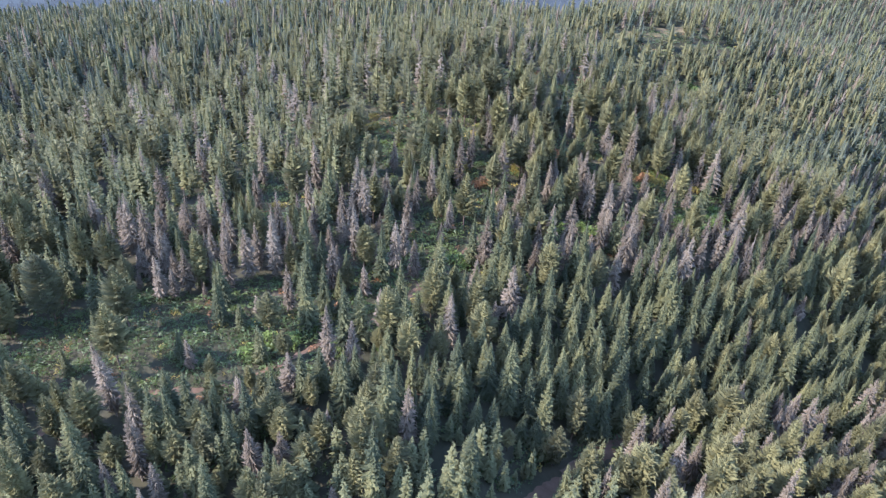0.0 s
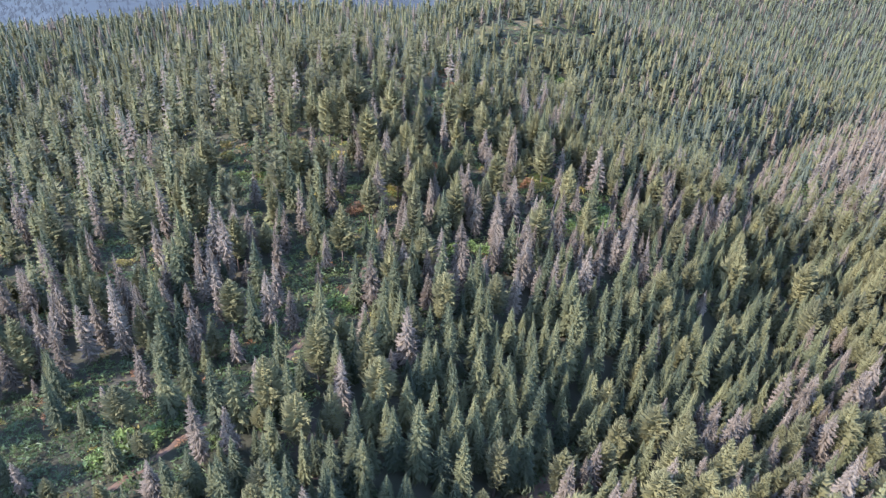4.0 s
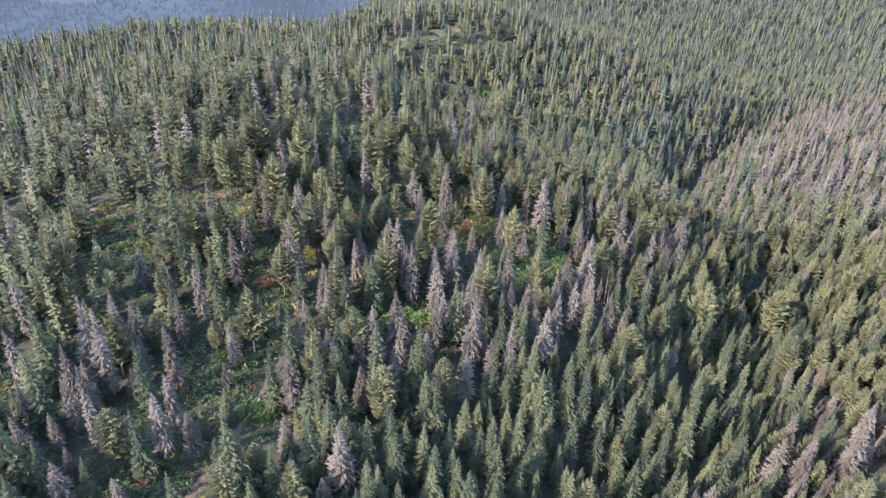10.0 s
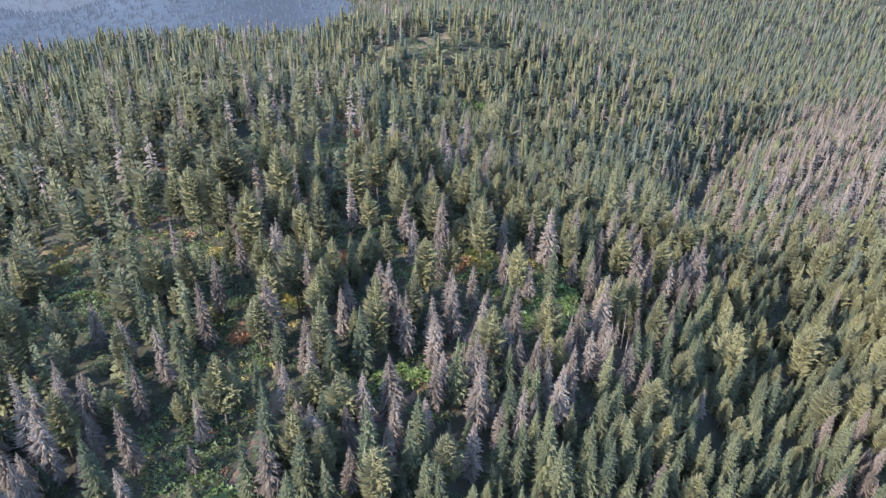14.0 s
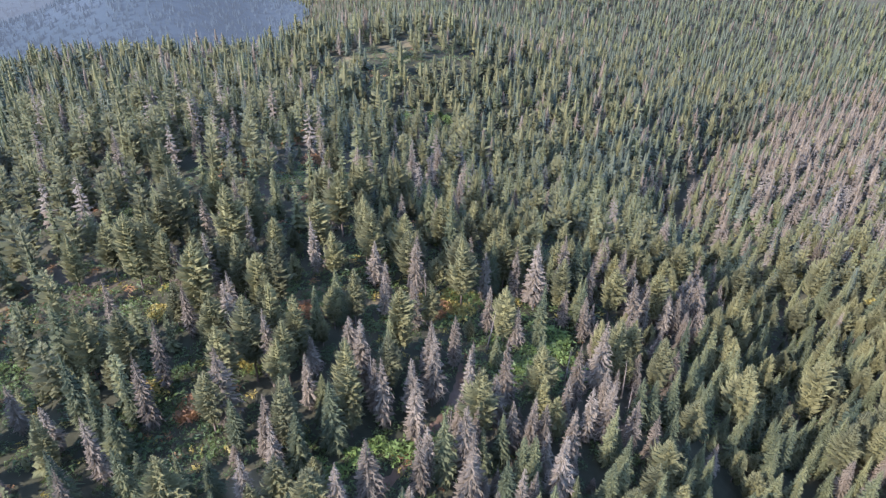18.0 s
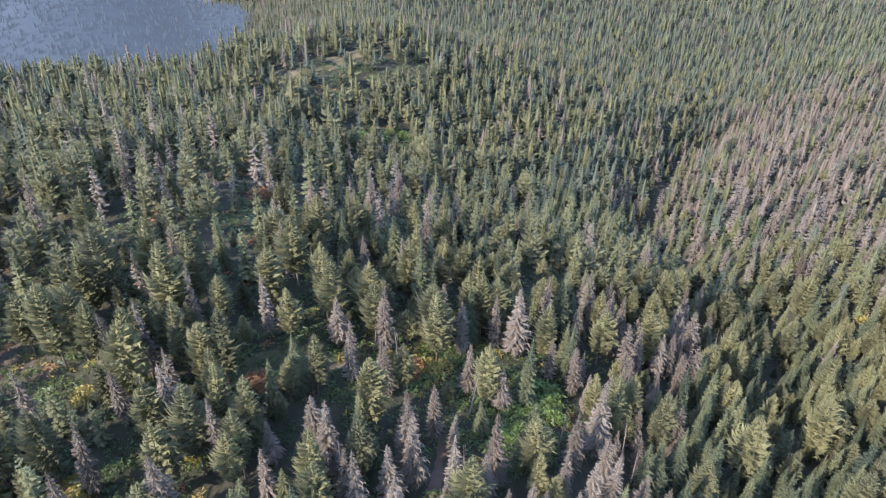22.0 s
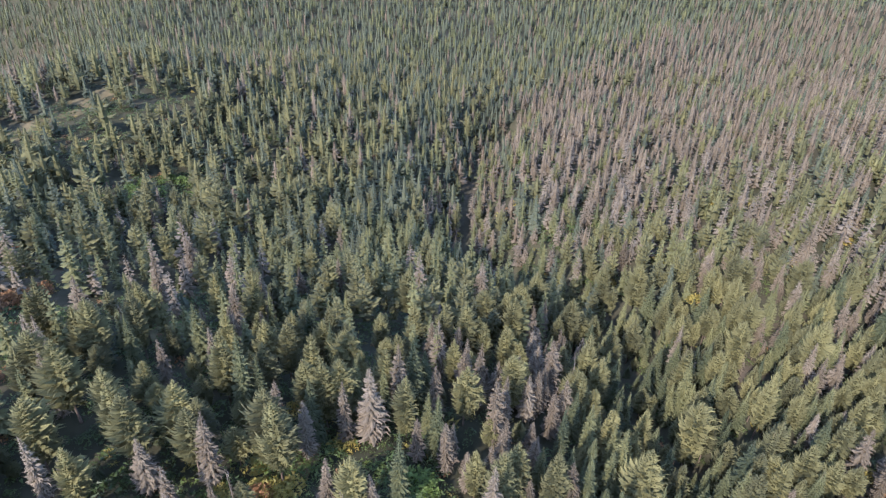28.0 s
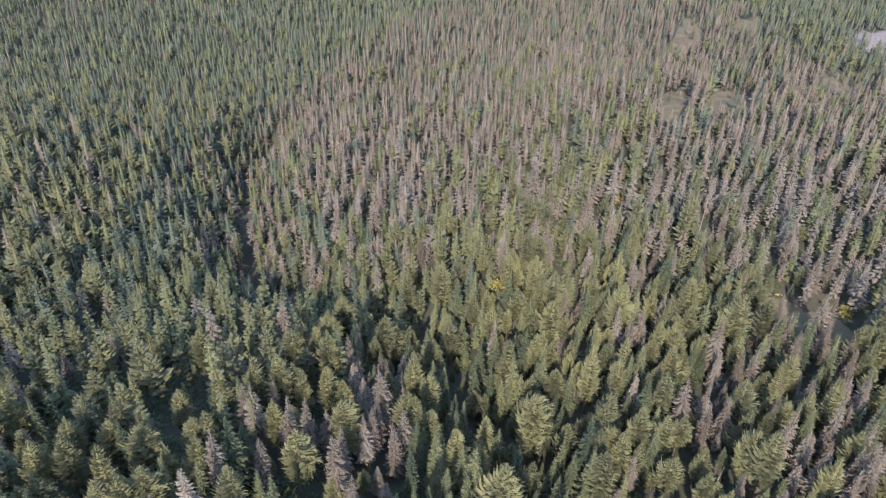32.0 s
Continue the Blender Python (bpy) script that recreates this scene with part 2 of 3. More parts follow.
# the far mountainside across the valley: its haze is put into colour and glow
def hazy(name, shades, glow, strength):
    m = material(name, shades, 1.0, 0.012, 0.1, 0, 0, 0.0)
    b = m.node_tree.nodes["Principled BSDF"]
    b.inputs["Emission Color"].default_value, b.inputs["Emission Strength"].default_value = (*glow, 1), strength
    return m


def mountainside(label, x0, x1, y0, y1, height, mat, trees, seed):
    """A wooded slope across the valley, with its tree tops as small spikes."""
    nx, ny = 150, 90
    mx, my = np.meshgrid(np.linspace(x0, x1, nx), np.linspace(y0, y1, ny))
    q = (np.arange(ny - 1)[:, None] * nx + np.arange(nx - 1)).ravel()
    mv = np.stack([mx, my, height(mx, my)], -1).reshape(-1, 3)
    mf = np.concatenate([np.stack([q, q + 1, q + nx + 1], 1), np.stack([q, q + nx + 1, q + nx], 1)])
    r = np.random.default_rng(seed)
    fx, fy = r.uniform(x0 + 700, x1, trees), r.uniform(y0, min(y1, y0 + 450), trees)
    fz, fh, fr, fa = height(fx, fy), r.uniform(3, 9, trees), r.uniform(2.5, 4.5, trees), r.uniform(0, 2, trees)
    c = [np.stack([fx + fr * np.cos(fa + k * 2.0944), fy + fr * np.sin(fa + k * 2.0944), fz - 3], -1) for k in range(3)]
    top = np.stack([fx, fy, fz + fh], -1)
    fv = np.stack([c[0], c[1], top, c[1], c[2], top, c[2], c[0], top], 1).reshape(-1, 3)
    mf = np.concatenate([mf, len(mv) + np.arange(len(fv)).reshape(-1, 3)])
    return tagged(new("backdrop", mesh_from("backdrop", np.concatenate([mv, fv]), mf, [mat])), label, "mountain", kind="structure")


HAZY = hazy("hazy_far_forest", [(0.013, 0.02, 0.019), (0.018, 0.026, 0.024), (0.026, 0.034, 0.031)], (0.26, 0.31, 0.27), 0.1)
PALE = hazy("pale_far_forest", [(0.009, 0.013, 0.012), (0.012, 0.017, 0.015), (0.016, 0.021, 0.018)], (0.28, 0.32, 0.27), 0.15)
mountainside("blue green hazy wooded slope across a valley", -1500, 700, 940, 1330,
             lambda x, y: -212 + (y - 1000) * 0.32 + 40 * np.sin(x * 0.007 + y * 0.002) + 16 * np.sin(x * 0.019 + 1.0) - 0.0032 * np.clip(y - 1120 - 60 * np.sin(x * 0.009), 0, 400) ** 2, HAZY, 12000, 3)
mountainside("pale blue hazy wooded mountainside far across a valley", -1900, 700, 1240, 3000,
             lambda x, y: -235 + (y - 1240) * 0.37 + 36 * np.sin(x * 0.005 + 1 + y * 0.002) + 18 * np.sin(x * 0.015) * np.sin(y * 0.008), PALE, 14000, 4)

GULLY_ROAD = [(2, 70), (16, 91), (26, 107), (36, 120), (44, 127), (55, 136), (61, 142)]
TRACK = [(-98, 101), (-83, 118), (-66, 123), (-56, 124), (-42, 132), (-32, 142), (-21, 151), (-14, 161), (-8, 170), (0, 183), (6, 192), (12, 202), (18, 212)]
UPPER_TRACK = [(18, 212), (29, 207), (40, 202), (51, 208), (61, 216), (69, 222), (76, 233)]
strip("road", GULLY_ROAD, 4.2, DIRT, "pale dirt road along the bottom of a wooded gully", "road")
strip("road", TRACK, 1.7, DIRT, "reddish dirt track winding through green shrubs", "road")
strip("road", UPPER_TRACK, 1.9, DIRT, "overgrown reddish dirt track between firs", "road")
strip("road", [(38, 257), (47, 259), (54, 260), (67, 257), (78, 253), (87, 252), (98, 261), (103, 268)], 5.0, DRYGRASS, "yellow grassy old track between trees", "road")
strip("road", [(567, 233), (592, 231), (603, 234), (617, 229), (627, 229), (635, 227)], 3.0, DIRT, "pale dirt road across a distant clearing", "road")
strip("road", [(428, 182), (443, 176), (456, 173), (476, 177), (497, 183)], 3.0, DIRT, "pale dirt road across a distant clearing", "road")
strip("road", [(522, 147), (543, 138), (541, 130), (554, 124), (570, 127), (587, 121)], 3.0, DIRT, "pale winding dirt road on a distant slope", "road")

# open ground: x, y, half lengths, turn
OPEN = [(14, 237, 5, 3, 20, RUST, "patch of russet brush on open ground"),
        (5, 246, 5, 3, 10, GOLD, "patch of yellow brush"),
        (19, 213, 7, 4, 10, DRYGRASS, "dry grass beside the track"),
        (47, 261, 12, 5, 10, DRYGRASS, "clearing of dry russet grass"),
        (-33, 286, 7, 5, 0, DRYGRASS, "clearing of yellowed grass"),
        (103, 267, 5, 4, 0, DRYGRASS, "clearing of yellowed grass"),
        (257, 147, 14, 8, 76, DRYGRASS, "open strip of dry orange grass"),
        (622, 231, 62, 11, 3, DRYGRASS, "dry logged clearing on a far slope"),
        (667, 191, 42, 11, -1, DRYGRASS, "dry logged clearing on a far slope"),
        (425, 213, 45, 6, 3, DRYGRASS, "dry logged clearing on a far slope"),
        (434, 187, 51, 12, -1, DRYGRASS, "dry logged clearing on a far slope"),
        (522, 133, 58, 15, -8, DRYGRASS, "dry logged clearing on a far slope"),
        (660, 103, 44, 13, -9, STRAW, "pale stubble field beyond the forest"),
        (85, 259, 5, 3, 0, GOLD, "patch of yellow brush"),
        (89, 313, 9, 5, 0, DRYGRASS, "clearing of russet grass"),
        (62, 324, 12, 5, 10, DRYGRASS, "clearing of russet grass"),
        (111, 481, 9, 5, 40, DRYGRASS, "dry grassy opening on a hilltop"),
        (122, 488, 9, 5, 30, DRYGRASS, "dry grassy opening on a hilltop"),
        (135, 493, 9, 6, 20, DRYGRASS, "dry grassy opening on a hilltop"),
        (148, 499, 10, 6, 25, DRYGRASS, "dry grassy opening on a hilltop"),
        (161, 503, 9, 6, 20, DRYGRASS, "dry grassy opening on a hilltop"),
        (174, 514, 10, 6, 50, DRYGRASS, "dry grassy opening on a hilltop"),
        (60, 360, 10, 4, 10, RUST, "patch of russet brush on open ground"),
        (76, 251, 9, 3, 10, DRYGRASS, "clearing of dry russet grass"),
        (103, 269, 6, 3, 20, DRYGRASS, "clearing of yellowed grass"),
        (-30, 279, 9, 5, 70, DRYGRASS, "clearing of yellowed grass"),
        (2, 512, 11, 5, 5, DRYGRASS, "clearing of dry russet grass"),
        (-63, 213, 11, 4, 5, DRYGRASS, "clearing of yellowed grass")]
for x, y, rx, ry, turn, mat, label in OPEN:
    patch("clearing", x, y, rx, ry, turn, mat, label)

# ---- trees ----


def trunk_shape(h, r, rng, lean=0.0, sides=6):
    """A tapered, slightly crooked stem."""
    levels = np.array([-0.03, 0.0, 0.08, 0.35, 0.7, 1.0]) * h
    radius = r * np.array([1.35, 1.2, 0.95, 0.7, 0.38, 0.06])
    a = np.arange(sides) * 2 * math.pi / sides
    off = np.cumsum(rng.normal(0, 0.05, (6, 2)), axis=0) + lean * levels[:, None] * np.array([1.0, 0.3])
    v = np.stack([off[:, :1] + radius[:, None] * np.cos(a), off[:, 1:] + radius[:, None] * np.sin(a), np.repeat(levels[:, None], sides, 1)], -1).reshape(-1, 3)
    k, m = np.meshgrid(np.arange(sides), np.arange(5))
    f = np.stack([m * sides + k, m * sides + (k + 1) % sides, (m + 1) * sides + (k + 1) % sides, (m + 1) * sides + k], -1).reshape(-1, 4)
    return v, f


def outline(kind, u):
    """Crown half width, 0 to 1, at the height u: 0 at the crown's foot, 1 at its tip."""
    if kind == "pine":
        return np.clip(np.where(u < 0.25, 0.7 + 1.2 * u, (1 - np.clip((u - 0.25) / 0.76, 0, 1) ** 1.7)), 0.06, 1)
    if kind == "grey":
        return np.clip((1 - u) ** 0.7 * np.clip(u / 0.15, 0.5, 1), 0.05, 1)
    return np.clip((1 - u) ** 0.76 * np.clip(0.7 + u * 3, 0, 1), 0.07, 1)


def crown_shape(kind, h, foot, width, whorls, per, twigs, rng):
    """Whorls of boughs round a stem: each one a drooping pointed spray, ridged along its middle, with side twigs."""
    u = np.repeat((np.arange(whorls) + 0.2) / whorls, per) + rng.normal(0, 0.6 if kind == "pine" else 0.4, whorls * per) / whorls
    u = np.clip(u, 0, 0.99) ** 0.94
    u = u[rng.uniform(0, 1, len(u)) < (0.82 if kind == "grey" else 0.93)]
    n = len(u)
    lump = 1 + 0.16 * np.sin(u * 8 + rng.uniform(0, 6)) * rng.uniform(0.3, 1)
    ang = np.arange(n) * 2.39996 + rng.uniform(-0.35, 0.35, n)
    one_side = 1 + 0.16 * np.cos(ang - rng.uniform(0, 6))
    r = width * outline(kind, u) * lump * one_side * rng.uniform(0.5 if kind == "pine" else 0.68, 1.2, n)
    z = h * (foot + (1 - foot) * u)
    fall = {"pine": 0.0, "grey": 0.42, "fir": 0.36}[kind] + rng.uniform(-0.12, 0.12, n) - 0.42 * u
    lift = {"pine": 0.22, "grey": 0.05, "fir": 0.12}[kind]
    broad = {"pine": 0.2, "grey": 0.18, "fir": 0.2}[kind] * (1.0 if twigs > 2 else 1.5 if twigs else 1.7)
    out = np.stack([np.cos(ang), np.sin(ang), np.zeros(n)], -1)
    side = np.stack([-np.sin(ang), np.cos(ang), np.zeros(n)], -1)
    up = np.array([0, 0, 1.0])

    def at(along, across, rise=0.0):
        drop = -fall * along + lift * along ** 2 + rise
        return out * (r * along)[:, None] + side * (r * across)[:, None] + up * (z + r * drop)[:, None]

    one = np.ones(n)
    wide_l, wide_r = broad * rng.uniform(0.7, 1.3, n), broad * rng.uniform(0.7, 1.3, n)
    mid = rng.uniform(0.5, 0.72, n)
    tris = [np.stack([at(0.2 * one, 0 * one), at(mid, wide_l, -0.1), at(one, 0 * one)], 1),
            np.stack([at(0.2 * one, 0 * one), at(one, 0 * one), at(mid, -wide_r, -0.1)], 1)]
    for k in range(twigs):
        a = (0.3 + 0.5 * k / max(1, twigs - 1)) * one + rng.uniform(-0.08, 0.08, n)
        hand = (1 if k % 2 else -1) * rng.uniform(0.75, 1.3, n)
        reach_out = 0.95 * broad * hand + 0.08 * hand
        tip = at(a + rng.uniform(0.22, 0.42, n), reach_out, rng.uniform(-0.24, 0.24 if kind == "pine" else 0.05, n))
        tris.append(np.stack([at(a - 0.1, 0 * one, 0.03), at(a + 0.1, 0.2 * reach_out, 0.03), tip], 1))
    # the crown's dense inside: a plain cone round the stem, added to block light
    uc = np.array([0.0, 0.3, 0.65, 0.97]) if twigs > 2 else np.array([0.0, 0.82]) if twigs else np.array([0.0, 0.4, 0.93])
    rc = width * outline(kind, uc) * ((0.26 if kind == "grey" else 0.45) * np.where(uc > 0.7, 0.4, 1) if twigs else 0.4)
    zc = h * (foot + (1 - foot) * uc)
    sides = 6 if twigs > 2 else 4 if twigs else 5
    ca = np.arange(sides + 1) * 2 * math.pi / sides
    for j in range(len(uc) - 1):
        for i in range(sides):
            p = [np.array([q * math.cos(t), q * math.sin(t), w]) for q, w, t in ((rc[j], zc[j], ca[i]), (rc[j], zc[j], ca[i + 1]), (rc[j + 1], zc[j + 1], ca[i + 1]), (rc[j + 1], zc[j + 1], ca[i]))]
            tris.append(np.array([[p[0], p[1], p[2]], [p[0], p[2], p[3]]]))
    v = np.concatenate(tris, 0).reshape(-1, 3)
    return v, np.arange(len(v)).reshape(-1, 3)


KINDS = {
    "fir": dict(foot=0.05, width=3.05, h=22.0, mat=FIR, bark=BARK, whorls=40, per=9, twigs=3),
    "pine": dict(foot=0.2, width=3.25, h=22.0, mat=PINE, bark=BARK, whorls=42, per=11, twigs=3),
    "grey": dict(foot=0.08, width=3.0, h=21.0, mat=GREY, bark=DEADWOOD, whorls=36, per=9, twigs=3),
}
LOOKS = {
    ("fir", False): ("fir_tree", "dark green fir tree with a narrow pointed crown", "tall green firs of the forest"),
    ("fir", True): ("young_fir_tree", "small dark green young fir between taller trees", "young firs of the forest"),
    ("pine", False): ("pine_tree", "olive green pine tree with a broad rounded crown", "tall olive pines of the forest"),
    ("pine", True): ("young_pine_tree", "small olive green young pine between taller trees", "young pines of the forest"),
    ("grey", False): ("dead_fir_tree", "dead grey brown fir tree with dry needles", "tall dead firs of the forest"),
    ("grey", True): ("small_dead_fir_tree", "small dead grey brown fir with dry needles", "small dead firs of the forest"),
}
YOUNG_UNDER = 17.0


def tree(kind, young, seed):
    """A tree standing at the origin: an Empty with its trunk and its crown."""
    k = KINDS[kind]
    rng = np.random.default_rng(seed)
    h = k["h"]
    name, label, group = LOOKS[kind, young]
    root = tagged(new(name), label, "tree", group)
    v, f = trunk_shape(h * 0.98, 0.26, rng)
    part_mesh(root, "trunk", mesh_from("trunk", v, f, [k["bark"]], smooth=True))
    v, f = crown_shape(kind, h, k["foot"] * rng.uniform(0.8, 1.5), k["width"] * rng.uniform(0.86, 1.16), k["whorls"], k["per"], k["twigs"], rng)
    part_mesh(root, "crown", mesh_from("crown", v, f, [k["mat"]]))
    return root


def part_mesh(parent, name, me, label=""):
    ob = new(name, me)
    ob.parent = parent
    if label:
        ob["label"] = label
    return ob


def place(x, y, h, kind, rng, fat=1.0):
    s = h / KINDS[kind]["h"]
    m = pose(x, y, float(land(x, y)) - 0.15, rng.uniform(-1.5, 1.5), rng.uniform(-1.5, 1.5), rng.uniform(0, 360))
    w = s ** 0.7 * rng.uniform(0.85, 1.15) * fat
    return m @ Matrix.Diagonal((w, w, s, 1))


# soft regions of the plan: x, y, half lengths, turn, strength
def cover(x, y, blobs):
    """How far places x, y lie inside soft blobs, 0 to 1."""
    best = np.zeros(np.shape(x))
    for bx, by, rx, ry, turn, amount in blobs:
        c, s = math.cos(radians(turn)), math.sin(radians(turn))
        u, v = ((x - bx) * c + (y - by) * s) / rx, (-(x - bx) * s + (y - by) * c) / ry
        best = np.maximum(best, amount * np.clip(1.5 - np.hypot(u, v), 0, 0.5) * 2)
    return best


SHRUBBY = [(128, 416, 22, 12, 0, 0.95), (-45, 147, 33, 17, 35, 0.88), (-11, 181, 30, 14, 50, 0.86), (9, 229, 18, 10, 60, 0.85), (-13, 268, 21, 13, 30, 0.7), (-90, 140, 21, 13, 30, 0.85), (-69, 207, 18, 12, 10, 0.6), (91, 231, 14, 10, 25, 0.85), (47, 261, 18, 7, 10, 0.8), (77, 253, 16, 6, 0, 0.75), (49, 209, 13, 6, 0, 0.7), (150, 425, 21, 10, 0, 0.6), (140, 474, 42, 18, 15, 0.75), (250, 310, 14, 9, 0, 0.5), (62, 324, 15, 9, 0, 0.7)]
BARE = [(142, 496, 42, 11, 24, 0.42), (257, 147, 12, 7, 76, 1), (622, 231, 60, 10, 3, 0.8), (667, 191, 40, 10, -1, 0.75), (425, 213, 38, 5, 3, 0.85), (434, 187, 41, 10, -1, 0.85), (522, 133, 50, 13, -8, 0.75), (660, 103, 40, 12, -9, 0.85)]
SPARSE = [(26, 282, 73, 52, 0, 0.42), (73, 250, 40, 26, 0, 0.5), (-45, 254, 63, 58, 0, 0.25), (60, 323, 58, 39, 0, 0.4), (-75, 167, 39, 39, 0, 0.15), (112, 291, 39, 31, 0, 0.3)]
GREYISH = [(-24, 204, 23, 16, 0, 0.85), (-57, 179, 30, 24, 20, 0.6), (52, 229, 17, 11, 0, 0.75), (77, 202, 34, 12, 10, 0.85), (30, 216, 12, 8, 0, 0.7), (134, 245, 38, 14, 10, 0.8), (90, 214, 16, 8, 0, 0.8), (318, 340, 72, 62, 30, 0.8), (345, 230, 80, 50, 0, 0.32), (447, 334, 126, 87, 0, 0.62), (117, 99, 55, 35, 0, 0.3), (180, 145, 45, 26, 10, 0.4), (234, 183, 59, 39, 0, 0.12), (60, 308, 39, 30, 0, 0.2), (435, 185, 109, 54, 0, 0.5), (585, 323, 168, 109, 0, 0.6), (395, 131, 101, 55, 0, 0.5)]
OLIVE = [(222, 235, 52, 38, 20, 0.7), (202, 196, 53, 29, 0, 0.6), (125, 261, 31, 27, 0, 0.7), (60, 264, 46, 32, 0, 0.9), (21, 296, 52, 42, 0, 0.95), (104, 103, 43, 28, 0, 0.6), (146, 445, 54, 54, 0, 0.45), (291, 246, 69, 39, 0, 0.4)]
GREEN = [(70, 162, 49, 25, 35, 0.95), (112, 180, 48, 17, 20, 0.9), (160, 216, 40, 20, 30, 0.75), (220, 332, 32, 48, -20, 0.9), (20, 140, 40, 30, 0, 0.85), (269, 383, 48, 24, 20, 0.8), (182, 239, 30, 14, 10, 0.7)]


def choose(x, y, rng):
    """A kind for each place: 0 fir, 1 pine, 2 grey."""
    g, o, f = cover(x, y, GREYISH), cover(x, y, OLIVE), cover(x, y, GREEN)
    clump = np.sin(x * 0.21 + 2 * np.sin(y * 0.09)) * np.sin(y * 0.19 + 1.5 * np.sin(x * 0.07))
    wg = 0.09 + 3.2 * g * np.clip(1 + 0.8 * clump, 0.2, 2) - 0.1 * f
    wo = 0.3 + 1.2 * o
    wf = 0.55 + 2.2 * f
    tot = wg + wo + wf
    r = rng.uniform(0, 1, np.shape(x)) * tot
    return np.where(r < wf, 0, np.where(r < wf + wo, 1, 2))


def scatter(x0, x1, y0, y1, cell, rng):
    nx, ny = int((x1 - x0) / cell), int((y1 - y0) / cell)
    X, Y = np.meshgrid(np.arange(nx), np.arange(ny))
    X = x0 + cell * (X + 0.5 * (Y % 2) + rng.uniform(-0.42, 0.42, X.shape))
    Y = y0 + cell * (Y + rng.uniform(-0.42, 0.42, Y.shape))
    return X.ravel(), Y.ravel()


def off_roads(x, y, gap):
    keep = np.ones(len(x), bool)
    for road, w in ((GULLY_ROAD, 1.6), (TRACK, 1.0), (UPPER_TRACK, 0.7)):
        p = np.array(road, float)
        for a, b in zip(p[:-1], p[1:]):
            d = b - a
            t = np.clip(((x - a[0]) * d[0] + (y - a[1]) * d[1]) / (d @ d), 0, 1)
            keep &= np.hypot(x - a[0] - t * d[0], y - a[1] - t * d[1]) > w + gap
    return keep


rng = np.random.default_rng(11)
ax, ay = scatter(-460, 1250, -150, 1400, 4.65, rng)
az = np.degrees(np.arctan2(ax - 10, ay + 10))
reach = np.hypot(ax - 30, ay - 90)
wanted = ((az > -58) & (az < 112) | (reach < 260)) & (reach < np.where(ay > 700, np.interp(ax, [-120, 260], [1120, 1300]), 900))
reach = np.where((ay < 55) | (ax < -170), np.maximum(reach, 340), reach)
thin = 1 - cover(ax, ay, SHRUBBY) * 0.86
thin *= 1 - cover(ax, ay, BARE)
thin *= 1 - cover(ax, ay, SPARSE)
thin *= np.interp(reach, [280, 400, 600, 700], [0.9, 0.96, 0.9, 0.7])
wanted &= rng.uniform(0, 1, len(ax)) < thin
wanted &= off_roads(ax, ay, 1.2)
for (x0, y0), (x1, y1) in zip(GULLY[3:-1], GULLY[4:]):
    t = np.clip(((ax - x0) * (x1 - x0) + (ay - y0) * (y1 - y0)) / ((x1 - x0) ** 2 + (y1 - y0) ** 2), 0, 1)
    wanted &= np.hypot(ax - x0 - t * (x1 - x0), ay - y0 - t * (y1 - y0)) > 2.5
ax, ay, reach = ax[wanted], ay[wanted], reach[wanted]
kinds = choose(ax, ay, rng)
size = np.clip(rng.normal(19.0, 4.6, len(ax)), 8, 31)
size = np.where(rng.uniform(0, 1, len(ax)) < 0.24, size * rng.uniform(0.35, 0.65, len(ax)), size)

# trees that stand out: x, y, height
FIRS_A = [(0, 113, 22), (14, 118, 20), (41, 131, 26), (11, 124, 10), (24, 130, 22), (-32, 123, 19), (0, 124, 23), (38, 136, 24), (-20, 127, 18), (-6, 127, 20), (28, 136, 24), (14, 133, 23), (110, 145, 15), (-65, 133, 13), (52, 145, 27), (-16, 134, 12), (24, 141, 23), (39, 146, 20), (70, 153, 24), (50, 150, 25), (18, 144, 20), (115, 155, 22), (45, 151, 25), (122, 158, 24), (-53, 146, 11), (43, 155, 23), (125, 162, 23), (30, 153, 18), (54, 158, 24), (88, 155, 24)]
FIRS_B = [(63, 162, 20), (40, 158, 23), (20, 156, 12), (-32, 156, 20), (86, 159, 21), (67, 166, 25), (31, 160, 24), (-38, 164, 22), (39, 164, 22), (11, 165, 14), (27, 165, 24), (-29, 164, 12), (104, 166, 20), (-3, 167, 19), (-42, 168, 12), (84, 166, 20), (61, 171, 20), (72, 170, 20), (121, 170, 24), (51, 172, 18), (-28, 173, 13), (-18, 174, 24), (125, 175, 20), (192, 185, 23), (80, 177, 21), (24, 180, 20), (114, 177, 20), (-6, 184, 11), (42, 184, 23), (156, 185, 18)]
FIRS_C = [(115, 180, 22), (-1, 187, 13), (144, 185, 22), (124, 182, 20), (10, 188, 22), (46, 186, 18), (99, 185, 23), (71, 187, 19), (-17, 193, 25), (108, 186, 21), (90, 189, 20), (67, 192, 22), (138, 189, 22), (83, 191, 13), (94, 191, 18), (113, 194, 18), (166, 197, 23), (159, 198, 20), (58, 203, 24), (134, 198, 20), (151, 201, 19), (2, 209, 14), (161, 209, 22), (0, 216, 20), (132, 206, 17), (202, 215, 19), (-11, 218, 21), (113, 207, 18), (177, 210, 22), (39, 217, 24)]
